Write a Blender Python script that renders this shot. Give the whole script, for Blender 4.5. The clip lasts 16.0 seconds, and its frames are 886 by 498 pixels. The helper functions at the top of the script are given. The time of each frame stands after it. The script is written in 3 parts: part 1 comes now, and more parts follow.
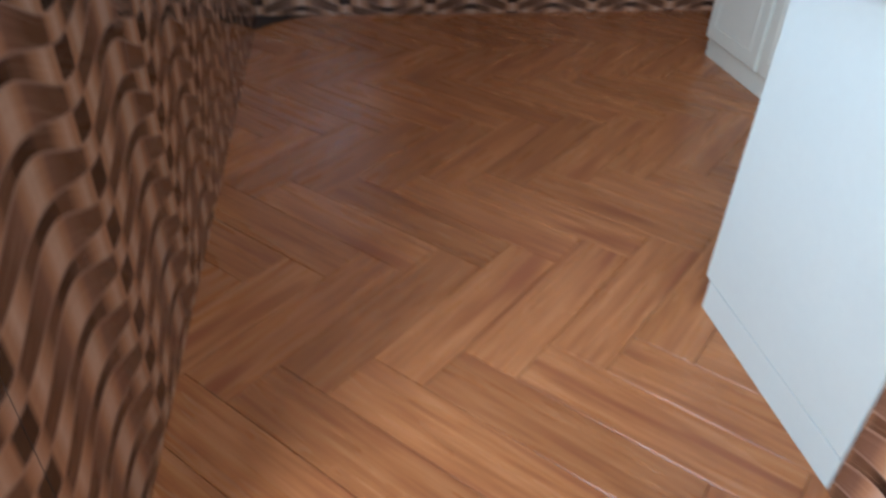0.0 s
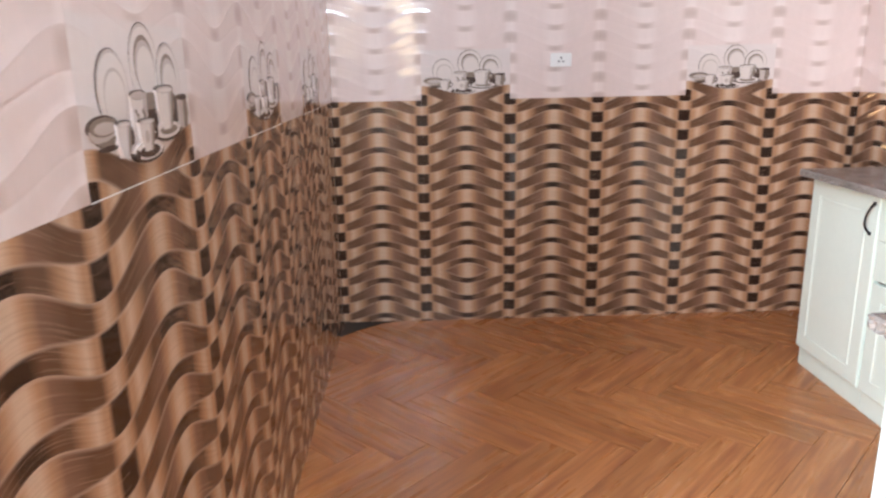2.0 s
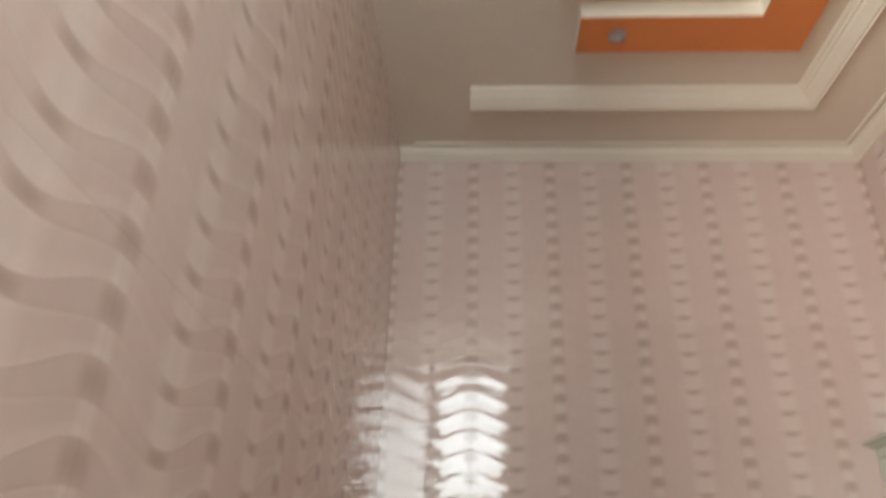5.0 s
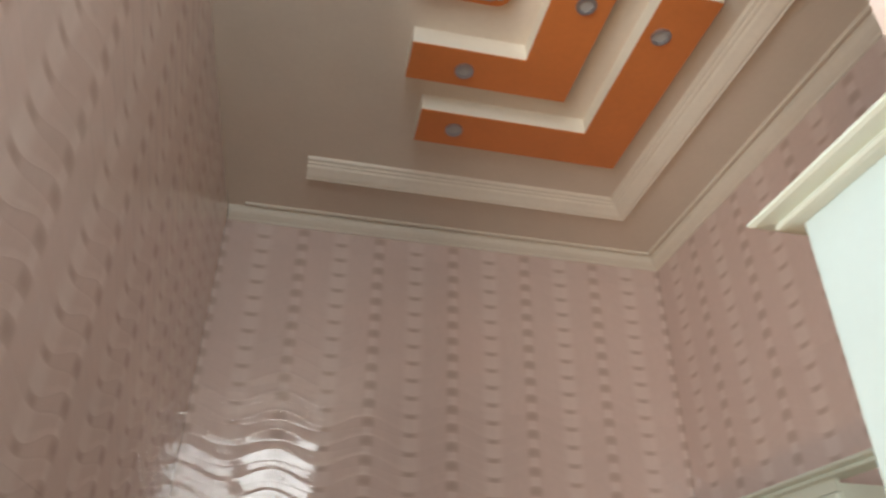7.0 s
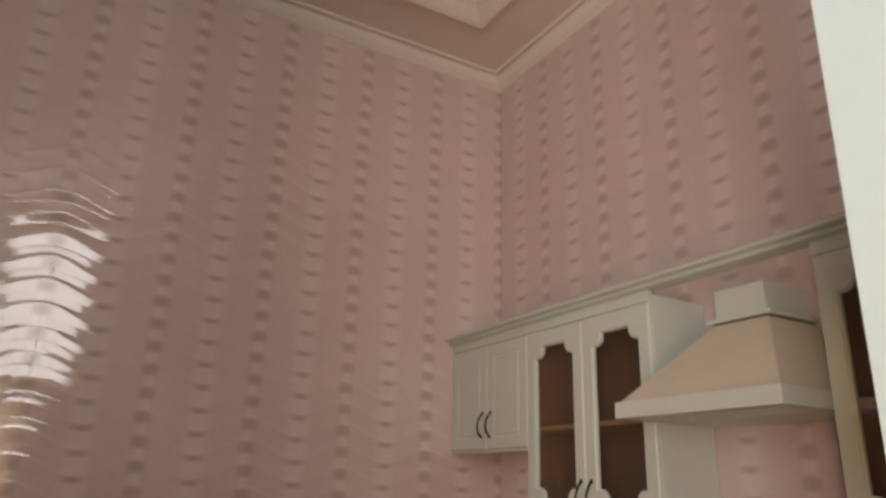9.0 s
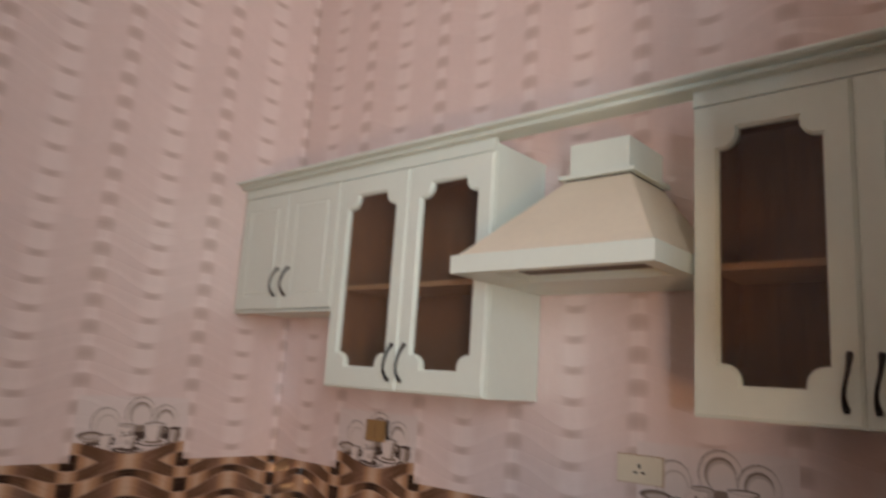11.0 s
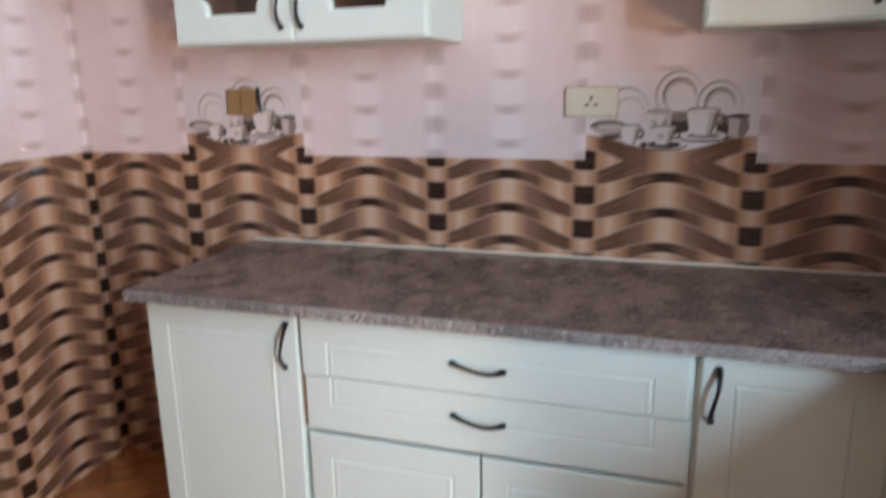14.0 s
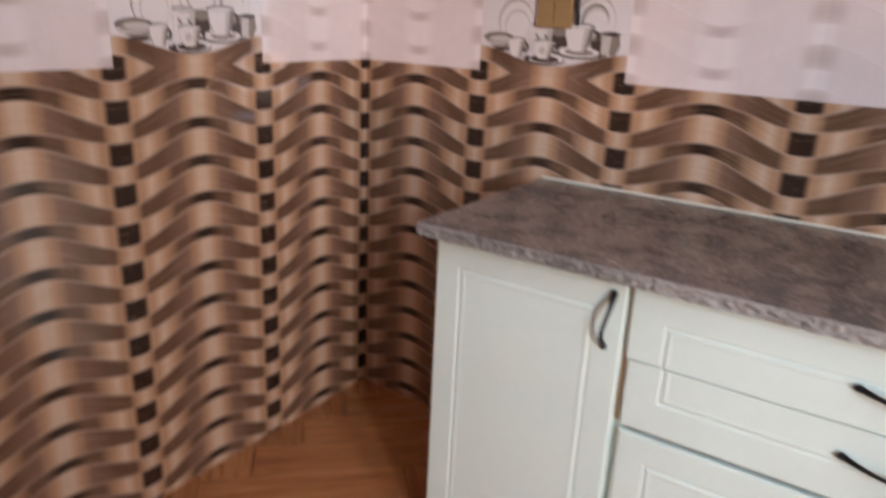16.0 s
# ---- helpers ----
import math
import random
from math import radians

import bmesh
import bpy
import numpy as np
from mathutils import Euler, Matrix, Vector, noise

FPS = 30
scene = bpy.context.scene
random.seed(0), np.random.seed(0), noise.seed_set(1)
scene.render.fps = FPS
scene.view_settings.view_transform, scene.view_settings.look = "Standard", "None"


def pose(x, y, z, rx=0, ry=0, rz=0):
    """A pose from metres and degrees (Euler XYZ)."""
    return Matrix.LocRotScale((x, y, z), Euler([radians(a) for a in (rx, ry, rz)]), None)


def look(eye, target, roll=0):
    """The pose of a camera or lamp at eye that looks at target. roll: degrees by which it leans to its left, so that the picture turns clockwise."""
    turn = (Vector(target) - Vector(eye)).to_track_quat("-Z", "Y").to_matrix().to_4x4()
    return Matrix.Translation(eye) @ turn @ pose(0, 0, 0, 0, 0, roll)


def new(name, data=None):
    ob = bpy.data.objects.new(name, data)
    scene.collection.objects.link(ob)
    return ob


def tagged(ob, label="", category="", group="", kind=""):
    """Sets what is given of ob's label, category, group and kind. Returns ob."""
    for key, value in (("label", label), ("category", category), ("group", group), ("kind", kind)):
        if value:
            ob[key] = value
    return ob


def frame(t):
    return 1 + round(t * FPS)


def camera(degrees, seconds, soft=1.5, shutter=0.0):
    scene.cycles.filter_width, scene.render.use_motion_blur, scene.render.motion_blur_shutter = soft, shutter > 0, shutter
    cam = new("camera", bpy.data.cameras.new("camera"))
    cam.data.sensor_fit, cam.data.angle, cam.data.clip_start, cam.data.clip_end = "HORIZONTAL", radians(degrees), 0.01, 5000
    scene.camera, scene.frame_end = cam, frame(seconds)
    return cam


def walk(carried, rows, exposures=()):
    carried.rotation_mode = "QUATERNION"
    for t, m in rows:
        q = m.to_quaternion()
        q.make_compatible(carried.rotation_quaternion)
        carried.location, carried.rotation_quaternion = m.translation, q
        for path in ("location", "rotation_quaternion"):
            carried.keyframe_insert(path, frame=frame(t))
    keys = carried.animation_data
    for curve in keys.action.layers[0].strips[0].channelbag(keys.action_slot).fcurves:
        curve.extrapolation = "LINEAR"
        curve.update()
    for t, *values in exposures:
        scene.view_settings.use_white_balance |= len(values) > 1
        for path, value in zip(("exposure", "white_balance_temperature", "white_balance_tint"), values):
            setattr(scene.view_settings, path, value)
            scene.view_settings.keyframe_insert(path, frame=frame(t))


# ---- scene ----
cam = camera(64.1, 16.0, 2.5, 0.65)
EXPOSURES = [
    (0.0, -0.03, 5350, 11),
    (0.5, 0.18, 5900, 11),
    (1.0, 0.9, 6300, 12),
    (2.0, 1.13, 5780, 9),
    (3.0, 0.90, 5780, 7),
    (4.0, 0.04, 6450, 6),
    (5.0, -0.18, 7050, 7),
    (7.5, -0.70, 7400, 13),
    (8.5, -0.91, 8050, 20),
    (11.0, -0.27, 6750, 16),
    (12.0, 0.0, 6300, 12),
    (13.0, 0.38, 5750, 10),
    (14.5, 0.56, 5650, 12),
    (15.5, 0.66, 5850, 12),
    (16.0, 0.62, 5900, 13),
]
PATH = [
    (0, (0.393, -3.773, 1.159), (0.656, -2.161, 0.004), 2.0),
    (0.5, (0.407, -3.753, 1.234), (0.499, -2.015, 0.25), -0.9),
    (1, (0.388, -3.768, 1.272), (0.359, -1.873, 0.633), 0.4),
    (1.5, (0.385, -3.698, 1.325), (0.414, -1.762, 0.823), 0.1),
    (2, (0.434, -3.634, 1.343), (0.491, -1.698, 0.841), -1.1),
    (2.5, (0.476, -3.61, 1.362), (0.313, -1.655, 0.974), -0.4),
    (3, (0.48, -3.619, 1.437), (0.195, -1.642, 1.328), -0.1),
    (3.5, (0.489, -3.611, 1.557), (0.218, -1.638, 1.739), -0.8),
    (4, (0.488, -3.617, 1.632), (0.212, -1.677, 2.032), -1.0),
    (5, (0.481, -3.554, 1.635), (0.38, -1.773, 2.521), 1.8),
    (5.2, (0.481, -3.584, 1.687), (0.427, -1.83, 2.648), 1.7),
    (7.5, (0.555, -3.59, 1.725), (1.082, -1.966, 2.767), 0.3),
    (8, (0.503, -3.444, 1.71), (1.256, -1.837, 2.632), 0.3),
    (8.5, (0.469, -3.334, 1.669), (1.328, -1.694, 2.424), 0.8),
    (11, (0.658, -2.76, 1.55), (2.123, -1.45, 1.92), 3.8),
    (11.5, (0.628, -2.599, 1.541), (2.288, -1.524, 1.839), 1.5),
    (12, (0.631, -2.48, 1.538), (2.373, -1.503, 1.638), 0.7),
    (12.5, (0.678, -2.377, 1.487), (2.409, -1.379, 1.394), 0.5),
    (13, (0.749, -2.271, 1.423), (2.521, -1.368, 1.208), 0.5),
    (13.5, (0.682, -2.126, 1.427), (2.55, -1.485, 1.11), -1.9),
    (14, (0.647, -2.025, 1.404), (2.491, -1.407, 0.939), -1.1),
    (14.5, (0.67, -1.927, 1.328), (2.441, -1.252, 0.689), 2.6),
    (15, (0.759, -1.822, 1.313), (2.449, -1.062, 0.561), 3.4),
    (15.5, (0.806, -1.697, 1.302), (2.39, -0.749, 0.533), 4.2),
    (16, (0.831, -1.543, 1.325), (2.421, -0.505, 0.697), 2.8),
]
walk(cam, [(t, look(eye, target, roll)) for t, eye, target, roll in PATH], EXPOSURES)


# ---- light ----
world = bpy.data.worlds.new("sky")
scene.world = world
world.use_nodes = True
sky = world.node_tree.nodes.new("ShaderNodeTexSky")
sky.sky_type, sky.sun_disc = "NISHITA", False
sky.sun_elevation, sky.sun_rotation = radians(50), radians(200)
world.node_tree.nodes["Background"].inputs["Strength"].default_value = 0.12
world.node_tree.links.new(sky.outputs["Color"], world.node_tree.nodes["Background"].inputs["Color"])


def area_lamp(name, m, width, height, watts, colour):
    data = bpy.data.lights.new(name, "AREA")
    data.shape, data.size, data.size_y, data.energy, data.color = "RECTANGLE", width, height, watts, colour
    ob = new(name, data)
    ob.matrix_world = m
    return ob


# daylight in the open doorway, the high window and a narrow sunlit side light behind the camera
area_lamp("daylight_window", look((0.40, -4.33, 3.045), (0.40, 0, 3.045)), 0.64, 1.43, 53, (0.82, 0.92, 1.0))
area_lamp("daylight_side_light", look((0.31, -4.33, 1.74), (0.31, 0, 1.74)), 0.19, 1.0, 2.6, (1.0, 0.72, 0.38))
area_lamp("daylight_doorway", look((-0.66, -4.19, 1.90), (-0.66, 0, 1.90)), 0.62, 1.7, 130, (0.78, 0.91, 1.0))
# added warm lamp tilted up, standing in for bounce off sunlit ground outside
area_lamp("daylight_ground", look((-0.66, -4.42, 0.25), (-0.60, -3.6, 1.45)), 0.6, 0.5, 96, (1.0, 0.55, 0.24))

# ---- materials ----


class Graph:
    """A small writer for node materials."""

    def __init__(self, name, rough=0.5, metal=0.0, spec=0.5):
        self.mat = bpy.data.materials.new(name)
        self.mat.use_nodes = True
        self.tree = self.mat.node_tree
        self.bsdf = self.tree.nodes["Principled BSDF"]
        self.bsdf.inputs["Roughness"].default_value = rough
        self.bsdf.inputs["Metallic"].default_value = metal
        self.bsdf.inputs["Specular IOR Level"].default_value = spec

    def put(self, socket, value):
        if isinstance(value, bpy.types.NodeSocket):
            self.tree.links.new(value, socket)
        else:
            socket.default_value = value

    def math(self, op, a, b=0.0, c=0.0):
        n = self.tree.nodes.new("ShaderNodeMath")
        n.operation = op
        for socket, value in zip(n.inputs, (a, b, c)):
            self.put(socket, value)
        return n.outputs[0]

    def smooth(self, x, lo, hi):
        n = self.tree.nodes.new("ShaderNodeMapRange")
        n.interpolation_type = "SMOOTHSTEP"
        self.put(n.inputs["Value"], x)
        self.put(n.inputs["From Min"], lo)
        self.put(n.inputs["From Max"], hi)
        return n.outputs["Result"]

    def coords(self, kind="Object"):
        return self.tree.nodes.new("ShaderNodeTexCoord").outputs[kind]

    def split(self, v):
        n = self.tree.nodes.new("ShaderNodeSeparateXYZ")
        self.put(n.inputs[0], v)
        return n.outputs

    def scaled(self, v, s):
        n = self.tree.nodes.new("ShaderNodeMapping")
        self.put(n.inputs["Vector"], v)
        n.inputs["Scale"].default_value = s
        return n.outputs[0]

    def offset(self, v, amount):
        n = self.tree.nodes.new("ShaderNodeVectorMath")
        n.operation = "ADD"
        self.put(n.inputs[0], v)
        self.put(n.inputs[1], amount)
        return n.outputs[0]

    def noise(self, v, scale, detail=3.0, rough=0.55):
        n = self.tree.nodes.new("ShaderNodeTexNoise")
        self.put(n.inputs["Vector"], v)
        n.inputs["Scale"].default_value = scale
        n.inputs["Detail"].default_value = detail
        n.inputs["Roughness"].default_value = rough
        return n.outputs["Fac"]

    def cells(self, v, scale):
        n = self.tree.nodes.new("ShaderNodeTexVoronoi")
        self.put(n.inputs["Vector"], v)
        n.inputs["Scale"].default_value = scale
        return n.outputs["Color"]

    def ramp(self, x, stops):
        n = self.tree.nodes.new("ShaderNodeValToRGB")
        self.put(n.inputs[0], x)
        els = n.color_ramp.elements
        while len(els) < len(stops):
            els.new(0.5)
        for el, (at, colour) in zip(els, stops):
            el.position, el.color = at, (*colour, 1)
        return n.outputs["Color"]

    def mix(self, f, a, b, kind="MIX"):
        n = self.tree.nodes.new("ShaderNodeMix")
        n.data_type, n.blend_type = "RGBA", kind
        self.put(n.inputs[0], f)
        for socket, value in ((n.inputs[6], a), (n.inputs[7], b)):
            self.put(socket, (*value, 1) if isinstance(value, tuple) else value)
        return n.outputs[2]

    def random(self):
        return self.tree.nodes.new("ShaderNodeObjectInfo").outputs["Random"]

    def bump(self, height, strength, distance):
        n = self.tree.nodes.new("ShaderNodeBump")
        n.inputs["Strength"].default_value = strength
        n.inputs["Distance"].default_value = distance
        self.put(n.inputs["Height"], height)
        self.put(self.bsdf.inputs["Normal"], n.outputs[0])

    def done(self, colour=None, rough=None):
        if colour is not None:
            self.put(self.bsdf.inputs["Base Color"], (*colour, 1) if isinstance(colour, tuple) else colour)
        if rough is not None:
            self.put(self.bsdf.inputs["Roughness"], rough)
        return self.mat


TILE_W, TILE_H = 0.447, 0.894
PERIOD = TILE_H / 9
TAN, BROWN, DARK = (0.465, 0.257, 0.142), (0.132, 0.068, 0.037), (0.030, 0.016, 0.011)
# bright sheen spots on the tan, painted into the print
SHEEN = (0.62, 0.425, 0.295)


def wave(g, xyz, flipped):
    """The ribbons of the wave print: ribbon 1 or 2, the distance from the tile's joint, the place across the ribbon."""
    u = g.math("DIVIDE", xyz[0], TILE_W)
    c = g.math("MULTIPLY_ADD", g.math("COSINE", g.math("MULTIPLY", u, 2 * math.pi)), -0.5, 0.5)
    s = g.math("MULTIPLY_ADD", xyz[2], (-1 if flipped else 1) / PERIOD, 0.285 if flipped else 0.30)
    q = g.math("MULTIPLY_ADD", c, -0.72, s)
    minus = g.math("MULTIPLY", q, -1.0)
    d = g.math("FRACT", minus)
    width = g.math("MULTIPLY_ADD", c, 0.28, 0.43)
    second = g.smooth(g.math("SUBTRACT", d, width), -0.02, 0.02)
    e = g.math("MULTIPLY", g.math("ABSOLUTE", g.math("SUBTRACT", u, 0.5)), 2.0)
    across1 = g.math("DIVIDE", d, width)
    across2 = g.math("DIVIDE", g.math("SUBTRACT", d, width), g.math("SUBTRACT", 1.0, width))
    return second, e, d, across1, across2, minus, width


def brown_print(g, second, e, d, width):
    one = g.ramp(e, [(0.0, SHEEN), (0.05, SHEEN), (0.15, TAN), (0.27, (0.23, 0.125, 0.08)), (0.55, BROWN), (0.80, BROWN), (0.90, TAN), (1.0, SHEEN)])
    two = g.ramp(e, [(0.0, DARK), (0.07, DARK), (0.23, BROWN), (0.38, BROWN), (0.56, TAN), (0.68, SHEEN), (0.78, TAN), (0.83, TAN), (0.895, DARK), (1.0, DARK)])
    colour = g.mix(second, one, two)
    # pale rims of the ribbons: gloss lines on the relief painted as colour
    edge = g.math("MULTIPLY", g.math("SUBTRACT", 1.0, g.smooth(d, 0.0, 0.08)), 0.6)
    lip = g.math("SUBTRACT", 1.0, g.smooth(g.math("ABSOLUTE", g.math("SUBTRACT", d, width)), 0.0, 0.05))
    return g.mix(g.math("MAXIMUM", edge, g.math("MULTIPLY", lip, 0.4)), colour, (0.60, 0.42, 0.32))


def light_print(g, second, e, d, across2):
    pale, glow, mark = (0.735, 0.60, 0.56), (0.785, 0.665, 0.625), (0.54, 0.415, 0.365)
    place = g.ramp(e, [(0.0, (1, 1, 1)), (0.08, (0.8, 0.8, 0.8)), (0.2, (0, 0, 0)), (0.8, (0, 0, 0)), (0.9, (0.85, 0.85, 0.85)), (1.0, (1, 1, 1))])
    tall = g.math("POWER", g.math("MAXIMUM", g.math("SINE", g.math("MULTIPLY", across2, math.pi)), 0.001), 0.6)
    amount = g.math("MULTIPLY", g.math("MULTIPLY", g.split(place)[0], g.math("MULTIPLY", second, 0.85)), tall)
    one = g.ramp(e, [(0.0, glow), (0.12, glow), (0.3, pale), (0.86, pale), (0.94, glow), (1.0, glow)])
    # pale rim line: highlight of the raised lip put into the colour
    edge = g.math("MULTIPLY", g.math("SUBTRACT", 1.0, g.smooth(g.math("MINIMUM", d, g.math("SUBTRACT", 1.0, d)), 0.0, 0.05)), 0.12)
    return g.mix(edge, g.mix(amount, g.mix(second, one, pale), mark), (0.84, 0.75, 0.72))


def relief(g, d, width, across1, across2, second):
    """One ribbon lies flat, the other tilts up to a lip and drops to the next; heights in millimetres."""
    one = g.math("SUBTRACT", 1.0, g.smooth(across1, 0.0, 0.4))
    rise = g.math("ADD", g.math("MULTIPLY", second, across2), g.math("MULTIPLY", g.math("SUBTRACT", 1.0, second), one))
    groove = g.smooth(g.math("ABSOLUTE", g.math("SUBTRACT", d, width)), 0.0, 0.06)
    lip = g.smooth(g.math("MINIMUM", d, g.math("SUBTRACT", 1.0, d)), 0.0, 0.05)
    height = g.math("MULTIPLY_ADD", groove, 0.2, g.math("MULTIPLY", rise, 0.85))
    g.bump(g.math("MULTIPLY_ADD", lip, -0.22, height), 1.0, 0.001)


def brushed(g, xyz, minus):
    """Fine lines that follow the waves."""
    n = g.tree.nodes.new("ShaderNodeCombineXYZ")
    g.put(n.inputs[0], g.math("MULTIPLY", xyz[0], 5.0))
    g.put(n.inputs[1], g.math("MULTIPLY", minus, 26.0))
    return g.noise(n.outputs[0], 1.0, 3, 0.6)


def tile_material(name, kind, flipped=False):
    g = Graph(name, 0.1, 0.0, 0.6)
    v = g.coords()
    xyz = g.split(v)
    second, e, d, a1, a2, minus, width = wave(g, xyz, flipped)
    if kind != "light":
        brown = brown_print(g, second, e, d, width)
        fine = brushed(g, xyz, minus)
        brown = g.mix(g.math("MULTIPLY", g.smooth(fine, 0.42, 0.75), 0.28), brown, (0.10, 0.052, 0.034))
        brown = g.mix(g.math("MULTIPLY", g.math("SUBTRACT", 1.0, g.smooth(fine, 0.30, 0.44)), 0.35), brown, (0.54, 0.36, 0.25))
    if kind == "brown":
        colour = brown
    else:
        colour = light_print(g, second, e, d, a2)
    if kind == "picture":
        below = g.math("SUBTRACT", 1.0, g.smooth(g.math("SUBTRACT", minus, width), -0.02, 0.02))
        colour = g.mix(g.smooth(xyz[2], 0.235, 0.25), (0.72, 0.63, 0.595), colour)
        colour = g.mix(below, colour, brown)
    relief(g, d, width, a1, a2, second)
    tone = g.math("MULTIPLY_ADD", g.random(), 0.06, 0.97)
    stain = g.math("MULTIPLY_ADD", g.noise(v, 5.0), 0.10, g.math("MULTIPLY_ADD", g.noise(g.scaled(v, (1.0, 1.0, 0.45)), 34.0, 4, 0.7), 0.12, 0.89))
    colour = g.mix(1.0, colour, g.ramp(g.math("MULTIPLY", g.math("MULTIPLY", tone, stain), 0.9), [(0, (0, 0, 0)), (1, (1.1, 1.1, 1.1))]), "MULTIPLY")
    rough = g.math("MULTIPLY_ADD", g.noise(v, 14.0), 0.05, 0.03)
    return g.done(colour, rough)


def plain(name, colour, rough=0.5, metal=0.0, vary=0.12, grain=40.0, bump=0.15, spec=0.5):
    g = Graph(name, rough, metal, spec)
    v = g.coords()
    broad, fine = g.noise(v, 3.0), g.noise(v, grain, 5)
    f = g.math("MULTIPLY_ADD", broad, 0.6, g.math("MULTIPLY", fine, 0.4))
    dark = tuple(c * (1 - vary) for c in colour)
    pale = tuple(min(1.0, c * (1 + vary)) for c in colour)
    g.bump(fine, bump, 0.001)
    return g.done(g.ramp(f, [(0.3, dark), (0.7, pale)]), g.math("MULTIPLY_ADD", fine, 0.12, rough - 0.06))


def granite_material():
    g = Graph("granite", 0.22)
    v = g.coords()
    specks = g.split(g.cells(v, 190.0))[0]
    blotch = g.noise(v, 13.0, 5, 0.6)
    base = g.ramp(specks, [(0.0, (0.07, 0.057, 0.05)), (0.45, (0.13, 0.104, 0.092)), (0.8, (0.20, 0.158, 0.135)), (0.93, (0.42, 0.36, 0.32))])
    colour = g.mix(g.smooth(blotch, 0.42, 0.60), (0.09, 0.076, 0.074), (0.245, 0.182, 0.152))
    colour = g.mix(0.62, base, colour)
    g.bump(specks, 0.08, 0.001)
    return g.done(colour, g.math("MULTIPLY_ADD", blotch, 0.25, 0.1))


def floor_material():
    g = Graph("wood_look_tile", 0.3)
    r = g.random()
    v = g.offset(g.coords(), g.mix(1.0, (0, 0, 0), g.ramp(r, [(0, (0, 0, 0)), (1, (9, 5, 3))]), "ADD"))
    grain = g.noise(g.scaled(v, (1.6, 26, 1)), 2.2, 6, 0.6)
    streak = g.noise(g.scaled(v, (0.8, 9, 1)), 2.0, 3)
    colour = g.ramp(grain, [(0.25, (0.255, 0.086, 0.028)), (0.5, (0.415, 0.163, 0.052)), (0.75, (0.52, 0.238, 0.095))])
    colour = g.mix(g.smooth(streak, 0.52, 0.72), colour, (0.29, 0.095, 0.034))
    tone = g.ramp(r, [(0, (0.80, 0.78, 0.76)), (0.5, (0.97, 0.95, 0.95)), (1, (1.0, 1.0, 1.0))])
    g.bump(grain, 0.06, 0.001)
    return g.done(g.mix(1.0, colour, tone, "MULTIPLY"), g.math("MULTIPLY_ADD", streak, 0.16, 0.2))


def wood_material():
    g = Graph("brown_board", 0.45)
    v = g.coords()
    grain = g.noise(g.scaled(v, (20, 20, 1.5)), 3.0, 5)
    g.bump(grain, 0.1, 0.001)
    return g.done(g.ramp(grain, [(0.3, (0.14, 0.066, 0.028)), (0.7, (0.27, 0.14, 0.06))]))


def glass_material():
    g = Graph("cabinet_glass", 0.03)
    tree = g.tree
    clear, gloss, both = (tree.nodes.new(n) for n in ("ShaderNodeBsdfTransparent", "ShaderNodeBsdfGlossy", "ShaderNodeMixShader"))
    clear.inputs["Color"].default_value = (0.88, 0.86, 0.84, 1)
    gloss.inputs["Roughness"].default_value = 0.04
    facing = tree.nodes.new("ShaderNodeLayerWeight").outputs["Facing"]
    g.put(both.inputs[0], g.math("MULTIPLY_ADD", g.math("POWER", facing, 4.0), 0.5, 0.055))
    tree.links.new(clear.outputs[0], both.inputs[1])
    tree.links.new(gloss.outputs[0], both.inputs[2])
    tree.links.new(both.outputs[0], tree.nodes["Material Output"].inputs["Surface"])
    return g.mat


M_BROWN = tile_material("brown_wave_tile", "brown")
M_BROWN_FLIP = tile_material("brown_wave_tile_turned", "brown", True)
M_LIGHT = tile_material("pale_wave_tile", "light", True)
M_DECO = tile_material("crockery_tile", "picture", True)
M_GROUT = plain("grout", (0.50, 0.42, 0.38), 0.8)
# darkened below white to cut bounce, mostly on unseen entry walls
M_PLASTER = plain("dulled_plaster", (0.40, 0.38, 0.35), 0.75, vary=0.05)
M_CEIL = plain("ceiling_paint", (0.74, 0.675, 0.59), 0.7, vary=0.05)
M_MOULD = plain("moulding_plaster", (0.84, 0.80, 0.71), 0.6, vary=0.05)
M_ORANGE = plain("orange_laminate", (0.62, 0.20, 0.055), 0.4, vary=0.08)
M_PAINT = plain("cream_paint", (0.68, 0.76, 0.69), 0.36, vary=0.03, bump=0.05)
M_WHITE = plain("white_panel_paint", (0.58, 0.72, 0.735), 0.36, vary=0.03, bump=0.05)
M_HOOD = plain("hood_cream_paint", (0.79, 0.72, 0.58), 0.45, vary=0.06)
M_GAP = plain("raw_board_and_shade", (0.42, 0.26, 0.13), 0.7)
M_WOOD = wood_material()
M_GRANITE = granite_material()
M_EDGE = plain("sawn_granite_edge", (0.25, 0.225, 0.205), 0.6, vary=0.85, grain=160.0, bump=0.6)
M_FLOOR = floor_material()
M_BASE = plain("floor_bedding", (0.16, 0.07, 0.035), 0.8)
M_METAL = plain("dark_bronze", (0.025, 0.022, 0.022), 0.35, 0.6)
M_CHROME = plain("grey_metal", (0.42, 0.42, 0.46), 0.3, 0.8)
M_PLASTIC = plain("ivory_plastic", (0.68, 0.61, 0.47), 0.35, vary=0.04)
M_WHITEPL = plain("white_plastic", (0.80, 0.79, 0.77), 0.35, vary=0.03)
M_BLACK = plain("black_plastic_and_shade", (0.015, 0.013, 0.012), 0.5)
M_FROST = plain("frosted_glass", (0.42, 0.42, 0.42), 0.3)
M_COPPER = plain("brass_box", (0.36, 0.22, 0.09), 0.4, 0.3)
M_PAVING = plain("pale_concrete", (0.45, 0.42, 0.37), 0.85, grain=8.0)
